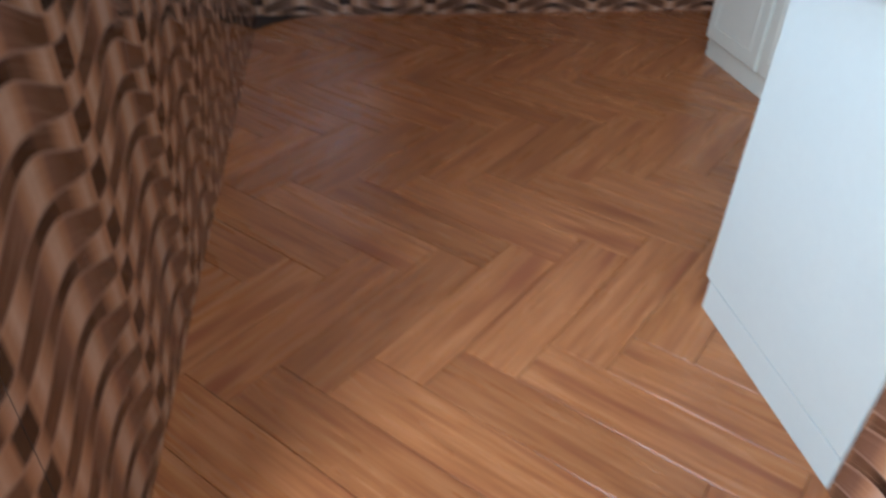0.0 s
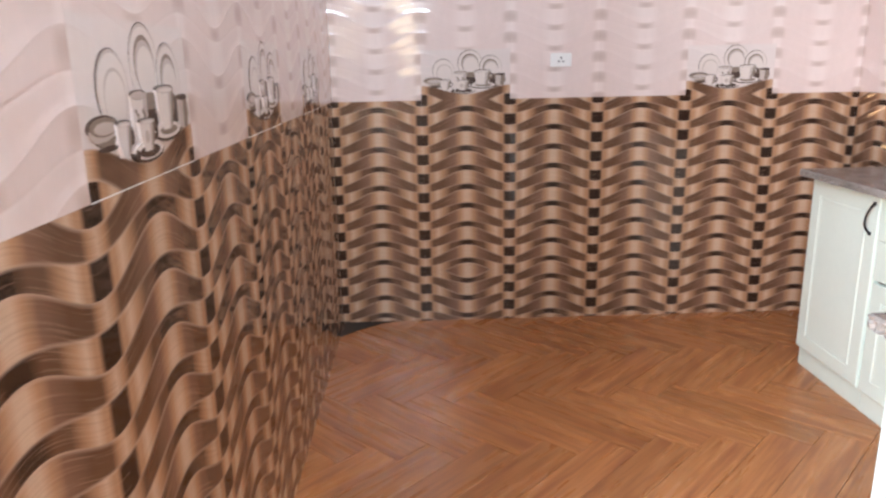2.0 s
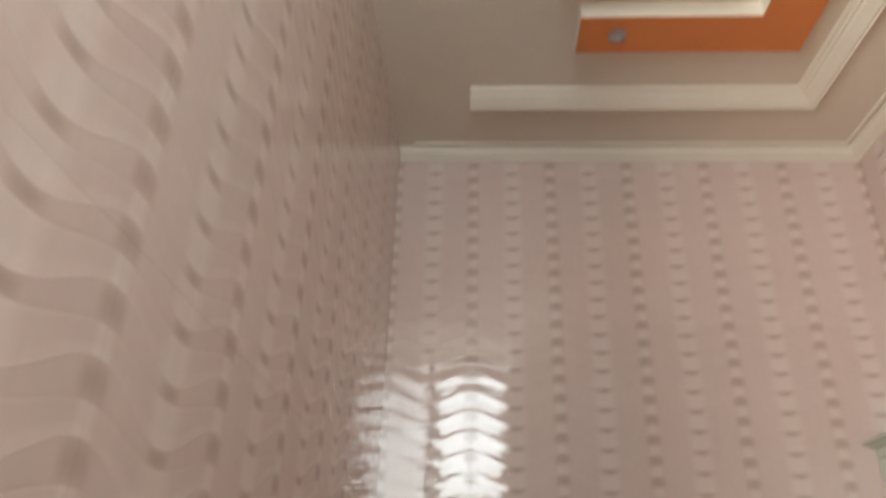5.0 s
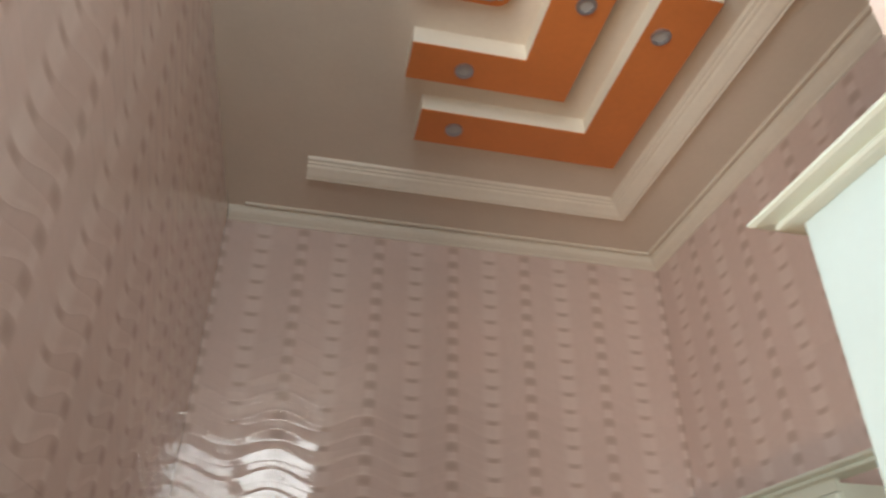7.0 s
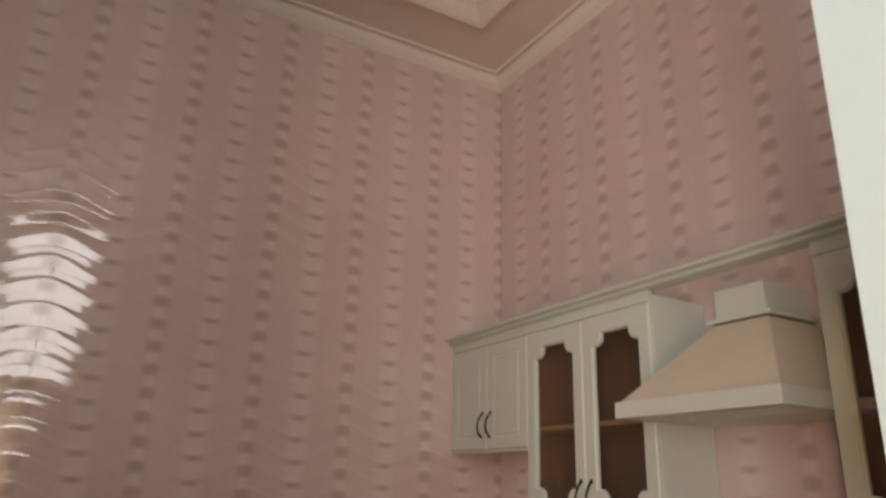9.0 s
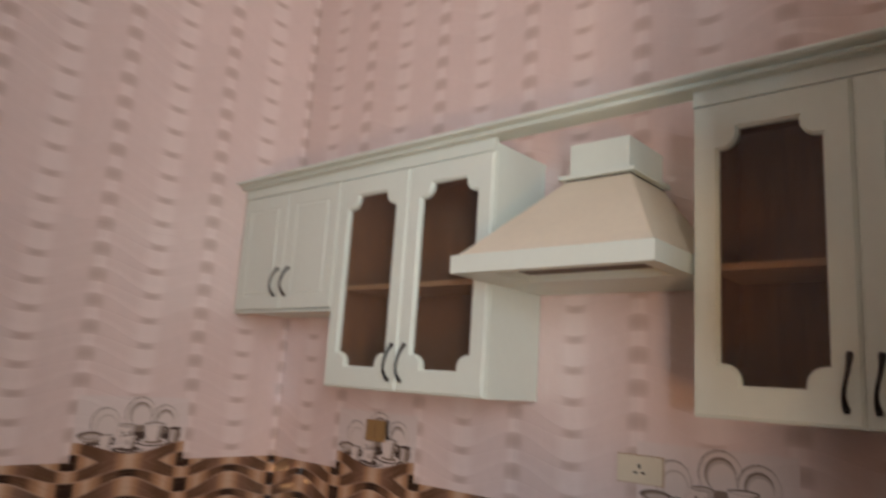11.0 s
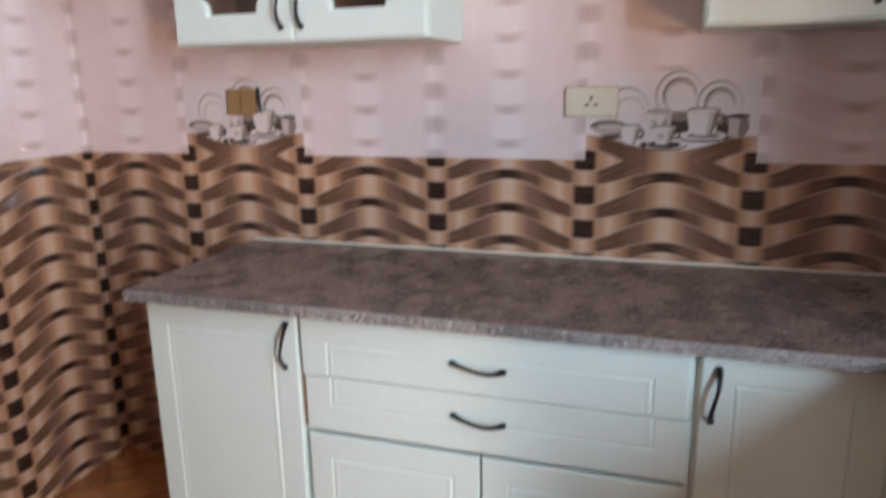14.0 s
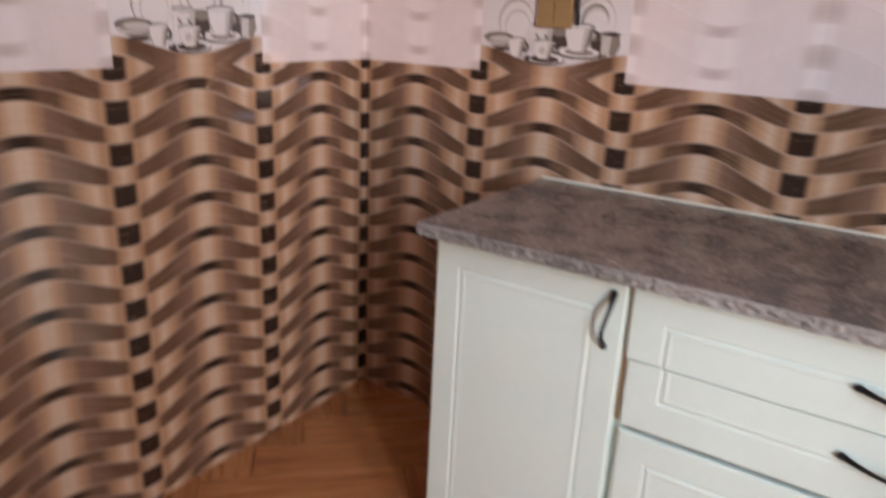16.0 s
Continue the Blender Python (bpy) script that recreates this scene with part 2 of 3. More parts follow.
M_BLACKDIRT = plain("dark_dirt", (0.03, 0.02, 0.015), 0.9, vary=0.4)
M_FILTER = plain("hood_filter", (0.13, 0.085, 0.06), 0.55, 0.2)
M_GLASS = glass_material()
P_WHITE = plain("print_white", (0.70, 0.615, 0.57), 0.15, vary=0.04)
P_PALE = plain("print_pale_grey", (0.51, 0.43, 0.385), 0.15, vary=0.08)
P_GREY = plain("print_grey", (0.24, 0.185, 0.148), 0.15, vary=0.1)
P_DARK = plain("print_dark_brown", (0.075, 0.05, 0.04), 0.15, vary=0.1)

# ---- building helpers ----


def box_into(bm, x0, y0, z0, x1, y1, z1, bevel=0.0, slot=0):
    part_bm = bmesh.new()
    bmesh.ops.create_cube(part_bm, size=1.0)
    bmesh.ops.transform(part_bm, verts=part_bm.verts, matrix=Matrix.Translation(((x0 + x1) / 2, (y0 + y1) / 2, (z0 + z1) / 2)) @ Matrix.Diagonal((abs(x1 - x0), abs(y1 - y0), abs(z1 - z0), 1)))
    if bevel:
        bmesh.ops.bevel(part_bm, geom=part_bm.edges[:], offset=bevel, segments=2, affect="EDGES", profile=0.5)
    for f in part_bm.faces:
        f.material_index = slot
    me = bpy.data.meshes.new("piece")
    part_bm.to_mesh(me)
    part_bm.free()
    bm.from_mesh(me)
    bpy.data.meshes.remove(me)


def mesh_of(name, bm, *materials):
    bmesh.ops.recalc_face_normals(bm, faces=bm.faces)
    me = bpy.data.meshes.new(name)
    bm.to_mesh(me)
    bm.free()
    for m in materials:
        me.materials.append(m)
    return me


def part(name, bm, material, parent, label=""):
    ob = new(name, mesh_of(name, bm, *(material if isinstance(material, tuple) else (material,))))
    ob.parent = parent
    return tagged(ob, label)


def piece(name, me, parent, m=None):
    ob = new(name, me)
    ob.parent = parent
    if m is not None:
        ob.matrix_basis = m
    return ob


def block(name, a, b, material, parent=None, bevel=0.0, label=""):
    bm = bmesh.new()
    box_into(bm, *a, *b, bevel)
    return part(name, bm, material, parent, label)


def thing(name, m, label, category, group=""):
    ob = new(name)
    ob.matrix_basis = m
    return tagged(ob, label, category, group)


def smooth_faces(ob):
    for p in ob.data.polygons:
        p.use_smooth = True
    return ob


def sweep(bm, profile, path, close_profile=True):
    """Sweeps a profile (out, up) along corners of a level path with mitred turns; out is to the right of the way."""
    rings = []
    n = len(path)
    for i, (x, y) in enumerate(path):
        a = Vector(path[i]) - Vector(path[i - 1]) if i else Vector(path[1]) - Vector(path[0])
        b = Vector(path[i + 1]) - Vector(path[i]) if i < n - 1 else a
        a, b = a.normalized(), b.normalized()
        na, nb = Vector((a.y, -a.x)), Vector((b.y, -b.x))
        m = (na + nb) / (1 + na.dot(nb))
        rings.append([bm.verts.new((x + m.x * o, y + m.y * o, z)) for o, z in profile])
    k = len(profile)
    for r0, r1 in zip(rings, rings[1:]):
        for j in range(k if close_profile else k - 1):
            bm.faces.new((r0[j], r0[(j + 1) % k], r1[(j + 1) % k], r1[j]))
    if close_profile:
        bm.faces.new(rings[0])
        bm.faces.new(rings[-1][::-1])


def tube(bm, points, radii, sides=8):
    """A round bar through points, with a radius (across, deep) at each."""
    rings = []
    for i, p in enumerate(points):
        p = Vector(p)
        a = Vector(points[max(i - 1, 0)])
        b = Vector(points[min(i + 1, len(points) - 1)])
        t = (b - a).normalized()
        s = Vector((1, 0, 0))
        w = t.cross(s).normalized()
        rings.append([bm.verts.new(p + s * radii[i][0] * math.cos(2 * math.pi * j / sides) + w * radii[i][1] * math.sin(2 * math.pi * j / sides)) for j in range(sides)])
    for r0, r1 in zip(rings, rings[1:]):
        for j in range(sides):
            bm.faces.new((r0[j], r0[(j + 1) % sides], r1[(j + 1) % sides], r1[j]))
    bm.faces.new(rings[0])
    bm.faces.new(rings[-1][::-1])


def outline_prism(bm, outer, holes, y0, y1, slot=0):
    """A plate in x and z, from y0 (front) to y1, with holes."""
    tmp = bmesh.new()
    edges = []
    for loop in (outer, *holes):
        vs = [tmp.verts.new((x, y0, z)) for x, z in loop]
        edges += [tmp.edges.new((vs[i], vs[(i + 1) % len(vs)])) for i in range(len(vs))]
    bmesh.ops.triangle_fill(tmp, edges=edges, use_beauty=True, use_dissolve=False, normal=(0, -1, 0))
    got = bmesh.ops.extrude_face_region(tmp, geom=tmp.faces[:])
    bmesh.ops.translate(tmp, verts=[v for v in got["geom"] if isinstance(v, bmesh.types.BMVert)], vec=(0, y1 - y0, 0))
    for f in tmp.faces:
        f.material_index = slot
    me = bpy.data.meshes.new("piece")
    tmp.to_mesh(me)
    tmp.free()
    bm.from_mesh(me)
    bpy.data.meshes.remove(me)


def disc(bm, x, z, rx, rz, y0, y1, slot, sides=28, inner=0.0):
    ring = [(x + rx * math.cos(2 * math.pi * i / sides), z + rz * math.sin(2 * math.pi * i / sides)) for i in range(sides)]
    hole = [[(x + rx * inner * math.cos(2 * math.pi * i / sides), z + rz * inner * math.sin(2 * math.pi * i / sides)) for i in range(sides)]] if inner else []
    outline_prism(bm, ring, hole, y0, y1, slot)

# ---- structure: floor, walls, ceiling, hall ----
W, S_FACE, TOP, BAND = 2.682, -3.04, 4.05, 1.175
DOOR_X = 1.285

floor = tagged(block("floor", (-1.75, -4.35, -0.12), (W + 0.15, 0.15, -0.012), M_BASE), "orange-brown wood-look herringbone tiled floor", "floor", kind="structure")
ceiling = tagged(block("ceiling", (-1.8, -4.5, TOP), (W + 0.2, 0.2, TOP + 0.15), M_CEIL), "pale grey painted plaster ceiling", "ceiling", kind="structure")
WALL_LABEL = "wall of glossy brown wave tiles below pale pink tiles"
wall_north = tagged(block("wall_north", (-0.15, 0.008, -0.012), (W + 0.15, 0.15, TOP), M_GROUT), WALL_LABEL, "wall", kind="structure")
wall_east = tagged(block("wall_east", (W + 0.008, -3.24, -0.012), (W + 0.15, 0.008, TOP), M_GROUT), WALL_LABEL, "wall", kind="structure")
wall_west = tagged(block("wall_west", (-0.15, -3.30, -0.012), (-0.008, 0.008, TOP), M_GROUT), WALL_LABEL, "wall", kind="structure")
wall_south = tagged(block("wall_south", (DOOR_X + 0.008, -3.24, -0.012), (W + 0.008, S_FACE, TOP), M_PLASTER), "short tiled wall end beside the open doorway", "wall", kind="structure")
# unseen entry behind the camera, added to enclose light, with doorway and window above
tagged(block("wall_entry_west", (-1.75, -4.35, -0.012), (-1.6, -3.15, TOP), M_PLASTER), "unseen plain plastered entry wall enclosing the light", "wall", kind="structure")
tagged(block("wall_entry_north", (-1.6, -3.30, -0.012), (-0.15, -3.15, TOP), M_PLASTER), "unseen plain plastered entry wall enclosing the light", "wall", kind="structure")
tagged(block("wall_entry_east", (W + 0.008, -4.35, -0.012), (W + 0.15, -3.24, TOP), M_PLASTER), "unseen plain plastered entry wall enclosing the light", "wall", kind="structure")


def pierced_wall(name, outer, holes, m, depth=0.15):
    bm = bmesh.new()
    x0, z0, x1, z1 = outer
    outline_prism(bm, [(x0, z0), (x1, z0), (x1, z1), (x0, z1)], [[(a, c), (b, c), (b, d), (a, d)] for a, c, b, d in holes], 0, depth)
    ob = part(name, bm, M_PLASTER, None)
    ob.matrix_basis = m
    return tagged(ob, "unseen plain plastered entry wall with doorway and window", "wall", kind="structure")


def window(name, width, height, m, bars):
    """A window frame with mullions; local x across, z up, y through the wall."""
    ob = new(name)
    ob.matrix_basis = m
    tagged(ob, "white framed window above the doorway", "window", kind="structure")
    bm = bmesh.new()
    outline_prism(bm, [(0, 0), (width, 0), (width, height), (0, height)], [[(0.025, 0.03), (width - 0.025, 0.03), (width - 0.025, height - 0.03), (0.025, height - 0.03)]], -0.03, 0.03)
    part("window_frame", bm, M_PAINT, ob)
    for i in range(bars):
        x = width * (i + 1) / (bars + 1)
        block("mullion", (x - 0.014, -0.02, 0.045), (x + 0.014, 0.02, height - 0.045), M_PAINT, ob, 0.004)
    return ob


pierced_wall("wall_entry_south", (-W - 0.15, -0.012, 1.75, TOP), [(0.33, 0.0, 0.99, 3.20), (-0.74, 2.32, -0.06, 3.78), (-0.41, 1.23, -0.21, 2.25)], pose(0, -4.2, 0, 0, 0, 180))
window("window_1", 0.68, 1.46, pose(0.74, -4.27, 2.32, 0, 0, 180), 1)
tagged(block("ground", (-40, -60, -0.3), (40, 30, -0.13), M_PAVING), "pale concrete yard outside the doorway", "ground", kind="structure")

# plaster coves at the ceiling and a loose strip of moulding
bm = bmesh.new()
sweep(bm, [(0, 3.985), (0.012, 3.985), (0.018, 3.994), (0.032, 4.0), (0.05, 4.012), (0.062, 4.026), (0.068, 4.036), (0.07, 4.05), (0, 4.05)], [(0.004, 0), (W, 0), (W, S_FACE)])
sweep(bm, [(0.092, 4.05), (0.092, 4.04), (0.097, 4.036), (0.105, 4.036), (0.11, 4.04), (0.11, 4.05)], [(0.1, 0), (W, 0), (W, S_FACE)])
tagged(part("cornice_cove", bm, M_MOULD, None), "white plaster cove moulding along ceiling", "trim", kind="structure")
bm = bmesh.new()
sweep(bm, [(-0.055, 4.05), (-0.055, 3.995), (-0.05, 3.99), (-0.042, 3.996), (-0.032, 3.992), (-0.016, 3.998), (0.004, 4.008), (0.022, 4.016), (0.03, 4.026), (0.044, 4.026), (0.05, 4.034), (0.066, 4.036), (0.074, 4.05)], [(0.43, -0.54), (2.18, -0.54), (2.18, S_FACE)])
tagged(part("ceiling_moulding", bm, M_MOULD, None), "white plaster moulding strip on the ceiling", "trim", kind="structure")


def ceiling_band(x_end, x_in, x_out, y_out, y_in, y_end, spots):
    """A dropped angle of the ceiling: orange below, white at the sides, with round downlights."""
    ob = thing("ceiling_panel", pose(0, 0, TOP), "dropped orange ceiling panel with white edges and downlights", "ceiling panel", "dropped ceiling panels")
    pts = [(x_end, y_out), (x_out, y_out), (x_out, y_end), (x_in, y_end), (x_in, y_in), (x_end, y_in)]
    for name, z0, z1, grow, material in (("edge_board", -0.088, 0.0, 0.0, M_MOULD), ("orange_face", -0.094, -0.088, 0.0, M_ORANGE)):
        bm = bmesh.new()
        outline_prism(bm, [(x, -y) for x, y in pts], [], z0, z1)
        bmesh.ops.transform(bm, verts=bm.verts, matrix=Matrix(((1, 0, 0, 0), (0, 0, -1, 0), (0, 1, 0, 0), (0, 0, 0, 1))))
        part(name, bm, material, ob, "")
    for x, y in spots:
        bm = bmesh.new()
        disc(bm, 0, 0, 0.04, 0.04, 0.0, 0.012, 0, 24, 0.72)
        disc(bm, 0, 0, 0.0285, 0.0285, 0.006, 0.012, 1, 20)
        for v in bm.verts:
            v.co = Vector((v.co.x + x, v.co.z + y, v.co.y - 0.106))
        part("downlight", bm, (M_CHROME, M_FROST), ob, "round grey metal downlight, unlit")
    return ob


ceiling_band(0.927, 1.715, 1.955, -0.967, -1.187, -2.02, [(1.10, -1.085), (1.79, -1.82)])
ceiling_band(0.82, 1.302, 1.544, -1.371, -1.572, -2.30, [(1.06, -1.465), (1.44, -1.90)])


def rounded(x0, z0, x1, z1, r, n=5):
    pts = []
    for cx, cz, a0 in ((x1 - r, z1 - r, 0), (x0 + r, z1 - r, 90), (x0 + r, z0 + r, 180), (x1 - r, z0 + r, 270)):
        pts += [(cx + r * math.cos(radians(a0 + 90 * i / n)), cz + r * math.sin(radians(a0 + 90 * i / n))) for i in range(n + 1)]
    return pts


lamp = thing("ceiling_lamp", pose(0.97, -1.98, TOP), "square frosted glass ceiling lamp with wooden rim, unlit", "ceiling lamp")
bm = bmesh.new()
outline_prism(bm, rounded(-0.19, -0.19, 0.19, 0.19, 0.06), [], -0.06, 0.0)
bmesh.ops.rotate(bm, verts=bm.verts, matrix=Euler((radians(-90), 0, 0)).to_matrix())
bmesh.ops.transform(bm, verts=bm.verts, matrix=Matrix.Translation((0, 0, -0.06 if max(v.co.z for v in bm.verts) > 0.01 else 0)))
part("rim", bm, M_ORANGE, lamp, "orange wooden rim")
bm = bmesh.new()
bmesh.ops.create_grid(bm, x_segments=12, y_segments=12, size=0.17)
for v in bm.verts:
    k = max(abs(v.co.x), abs(v.co.y)) / 0.17
    v.co.z = -0.062 - 0.035 * (1 - k ** 4)
    if abs(v.co.x) > 0.12 and abs(v.co.y) > 0.12:
        v.co.x *= 0.93
        v.co.y *= 0.93
smooth_faces(part("shade", bm, M_FROST, lamp, "frosted grey glass shade"))
bm = bmesh.new()
bmesh.ops.create_uvsphere(bm, u_segments=10, v_segments=6, radius=0.012)
bmesh.ops.translate(bm, verts=bm.verts, vec=(0, 0, -0.1))
part("knob", bm, M_CHROME, lamp)

# ---- kitchen joinery ----


def panel_mesh(w, h, t=0.018, inset=0.062):
    """A door slab with a routed frame; front at y = -t."""
    bm = bmesh.new()
    rings = []
    for i, y in ((0, 0), (0, -t + 0.005), (0.0015, -t + 0.0015), (0.005, -t), (inset, -t), (inset + 0.003, -t + 0.0025), (inset + 0.006, -t + 0.0025), (inset + 0.010, -t - 0.001), (inset + 0.014, -t - 0.001), (inset + 0.019, -t)):
        rings.append([bm.verts.new(p) for p in ((i, y, i), (w - i, y, i), (w - i, y, h - i), (i, y, h - i))])
    for a, b in zip(rings, rings[1:]):
        for j in range(4):
            bm.faces.new((a[j], a[(j + 1) % 4], b[(j + 1) % 4], b[j]))
    bm.faces.new(rings[-1])
    bm.faces.new(rings[0][::-1])
    return bm


def scalloped(l, b, r, t, R=0.05, s=0.009):
    pts = []
    for cx, cz, dx, dz in ((l, b, 1, 1), (r, b, -1, 1), (r, t, -1, -1), (l, t, 1, -1)):
        arc = [(cx + dx * (s + (R - s) * math.cos(a)), cz + dz * (s + (R - s) * math.sin(a))) for a in (math.pi / 2 * k / 6 for k in range(7))]
        corner = [(cx + dx * R, cz), *arc, (cx, cz + dz * R)]
        pts += corner if dx * dz < 0 else corner[::-1]
    return pts


def glass_door_mesh(w, h, t=0.02):
    bm = bmesh.new()
    outline_prism(bm, [(0, 0), (w, 0), (w, h), (0, h)], [scalloped(0.063, 0.078, w - 0.063, h - 0.074)], -t, 0)
    bmesh.ops.remove_doubles(bm, verts=bm.verts, dist=1e-5)
    bmesh.ops.bevel(bm, geom=[e for e in bm.edges if len(e.link_faces) == 2 and e.calc_face_angle() > 1.2 and all(v.co.y < -t + 1e-4 for v in e.verts)], offset=0.006, segments=3, affect="EDGES")
    return bm


def handle(parent, x, z, length=0.115, level=False, depth=-0.018):
    """A dark bow handle with flared ends, upright or level, centred at x, z."""
    bm = bmesh.new()
    n = 11
    pts, radii = [], []
    for i in range(n):
        k = i / (n - 1) * 2 - 1
        bow = 0.026 * (1 - abs(k) ** 2.4)
        side = 0.006 * math.sin(k * 2.2)
        pts.append((side, -0.004 - bow, k * length / 2))
        radii.append((0.0045 + 0.0035 * abs(k) ** 3, 0.0035 + 0.001 * abs(k)))
    tube(bm, pts, radii)
    for k in (-1, 1):
        box_into(bm, -0.006 + k * 0.0048, -0.008, k * length / 2 - 0.007, 0.006 + k * 0.0048, 0.0, k * length / 2 + 0.007, 0.002)
    if level:
        bmesh.ops.rotate(bm, verts=bm.verts, matrix=Euler((0, radians(90), 0)).to_matrix())
    bmesh.ops.translate(bm, verts=bm.verts, vec=(x, depth, z))
    return smooth_faces(part("handle", bm, M_METAL, parent, "dark bronze bow handle"))


def door_part(name, bm, parent, x, z, material=None):
    bmesh.ops.translate(bm, verts=bm.verts, vec=(x, 0, z))
    return part(name, bm, material or M_PAINT, parent)


def board(name, a, b, parent, lined=None):
    """A painted board; the face whose normal is lined shows bare brown board."""
    bm = bmesh.new()
    box_into(bm, *a, *b)
    if lined:
        bmesh.ops.recalc_face_normals(bm, faces=bm.faces)
        for f in bm.faces:
            if f.normal.dot(Vector(lined)) > 0.9:
                f.material_index = 1
    return part(name, bm, (M_PAINT, M_WOOD), parent)


def carcass(ob, w, d, z0, z1):
    """The box of a cabinet, of boards 18 mm thick, brown inside."""
    t = 0.018
    board("side_panel", (0, 0, z0), (t, d, z1), ob, (1, 0, 0))
    board("side_panel", (w - t, 0, z0), (w, d, z1), ob, (-1, 0, 0))
    board("bottom_panel", (t, 0, z0), (w - t, d, z0 + t), ob, (0, 0, 1))
    board("top_panel", (t, 0, z1 - t), (w - t, d, z1), ob, (0, 0, -1))
    board("back_panel", (t, d - 0.008, z0 + t), (w - t, d, z1 - t), ob, (0, -1, 0))


EAST = -90
BASE_X, UP_X = 2.128, 2.403


def base_unit(y, w, fronts, label):
    ob = thing("base_cabinet", pose(BASE_X, y, 0, 0, 0, EAST), label, "kitchen cabinet", "base cabinets")
    carcass(ob, w, W - BASE_X - 0.004, 0.086, 0.859)
    block("plinth", (0.0, 0.003, 0.0), (w, 0.02, 0.084), M_PAINT, ob, 0.001)
    fronts(ob)
    return ob


def one_door(ob):
    d = door_part("door", panel_mesh(0.452, 0.756), ob, 0.002, 0.092)
    handle(d, 0.424, 0.762)


def drawers_and_doors(ob):
    w = 0.928
    for name, lo, hi in (("drawer", 0.692, 0.85), ("drawer", 0.54, 0.689)):
        bm = panel_mesh(w - 0.008, 0.31, inset=0.07)
        bmesh.ops.translate(bm, verts=bm.verts, vec=(0.004 if lo > 0.6 else 0.010, 0, 0.54))
        for z, up in ((lo, -1), (hi, 1)):
            if 0.541 < z < 0.849:
                cut = bmesh.ops.bisect_plane(bm, geom=bm.verts[:] + bm.edges[:] + bm.faces[:], plane_co=(0, 0, z), plane_no=(0, 0, up), clear_outer=True)
                bmesh.ops.holes_fill(bm, edges=[e for e in bm.edges if e.is_boundary])
        d = part(name, bm, M_PAINT, ob)
        handle(d, w / 2, 0.76 if lo > 0.6 else 0.628, 0.12, True)
    for x, hx in ((0.011, 0.43), (0.470, 0.503)):
        d = door_part("door", panel_mesh(0.453, 0.438), ob, x, 0.092)
        handle(d, hx, 0.303)
    block("edge_strip", (-0.003, -0.006, 0.545), (0.0035, -0.0005, 0.85), M_GAP, ob, 0.0, "raw brown board edge in the gap")


def corner_door(ob):
    d = door_part("door", panel_mesh(0.355, 0.756), ob, 0.008, 0.092)
    handle(d, 0.038, 0.757)
    # black block drawn as the shade in the notch
    block("gap_shadow", (-0.001, -0.008, 0.835), (0.007, -0.001, 0.852), M_BLACK, ob, 0.0, "black block for the shade in the notch above the gap")


base_unit(-0.69, 0.458, one_door, "cream painted base cabinet with one panelled door")
base_unit(-1.150, 0.934, drawers_and_doors, "cream painted base cabinet with two drawers above double doors")
base_unit(-2.086, 0.372, corner_door, "cream painted corner base cabinet with one panelled door")

# the run along the short wall, seen from its end
ob = thing("base_cabinet", pose(W - 0.02, -2.478, 0, 0, 0, 180), "cream painted base cabinet run with plain end panel", "kitchen cabinet", "base cabinets")
block("body", (0.0, 0.0, 0.09), (W - 0.02 - DOOR_X - 0.022, 0.556, 0.859), M_PAINT, ob, 0.001)
block("end_panel", (W - 0.02 - DOOR_X - 0.02, -0.018, 0.089), (W - 0.02 - DOOR_X, 0.556, 0.859), M_WHITE, ob, 0.0015, "smooth white end panel")
block("plinth", (0.0, 0.0, 0.0), (W - 0.02 - DOOR_X - 0.002, 0.556, 0.085), M_WHITE, ob, 0.0015)

# granite worktop, one L, with rough sawn edges
worktop = thing("worktop", pose(0, 0, 0), "speckled brown-grey granite worktop on the base cabinets", "worktop")
bm = bmesh.new()
outline_prism(bm, [(2.061, -0.669), (W - 0.002, -0.669), (W - 0.002, S_FACE + 0.002), (1.256, S_FACE + 0.002), (1.256, -2.431), (2.061, -2.431)], [], 0.860, 0.888)
for v in bm.verts:
    v.co = Vector((v.co.x, v.co.z, v.co.y))
part("slab", bm, M_GRANITE, worktop)
rng = random.Random(4)


def sawn_edge(a, b, out):
    """A rough strip along the slab's edge from a to b."""
    bm = bmesh.new()
    a, b, out = Vector(a), Vector(b), Vector(out)
    n = int((b - a).length / 0.009)
    heights = (0.8605, 0.866, 0.872, 0.878, 0.884, 0.8875)
    rows = []
    for k in range(n + 1):
        p = a.lerp(b, k / n)
        rows.append([bm.verts.new((p.x + out.x * d, p.y + out.y * d, z)) for z in heights for d in [0.0055 + rng.uniform(-0.0035, 0.003) - (0.003 if z > 0.886 else 0.0)]])
        rows[-1].append(bm.verts.new((p.x, p.y, 0.8872)))
        rows[-1].append(bm.verts.new((p.x, p.y, 0.8605)))
    for r0, r1 in zip(rows, rows[1:]):
        for j in range(len(r0)):
            q = (j + 1) % len(r0)
            bm.faces.new((r0[j], r0[q], r1[q], r1[j]))
    bm.faces.new(rows[0])
    bm.faces.new(rows[-1][::-1])
    part("sawn_edge", bm, M_EDGE, worktop, "rough sawn pale granite edge")


sawn_edge((2.061, -0.669), (2.061, -2.425), (-1, 0))
sawn_edge((2.055, -2.431), (1.256, -2.431), (0, 1))
sawn_edge((1.256, -2.431), (1.256, S_FACE + 0.002), (-1, 0))
bm = bmesh.new()
box_into(bm, W - 0.008, S_FACE + 0.01, 0.8885, W - 0.0005, -0.668, 0.8945, 0.002)
tagged(part("worktop_joint", bm, M_HOOD, None), "white sealant bead along the worktop", "sealant")

# wall cabinets


def wall_unit(y, w, z0, label):
    ob = thing("wall_cabinet", pose(UP_X, y, 0, 0, 0, EAST), label, "kitchen cabinet", "wall cabinets")
    return ob


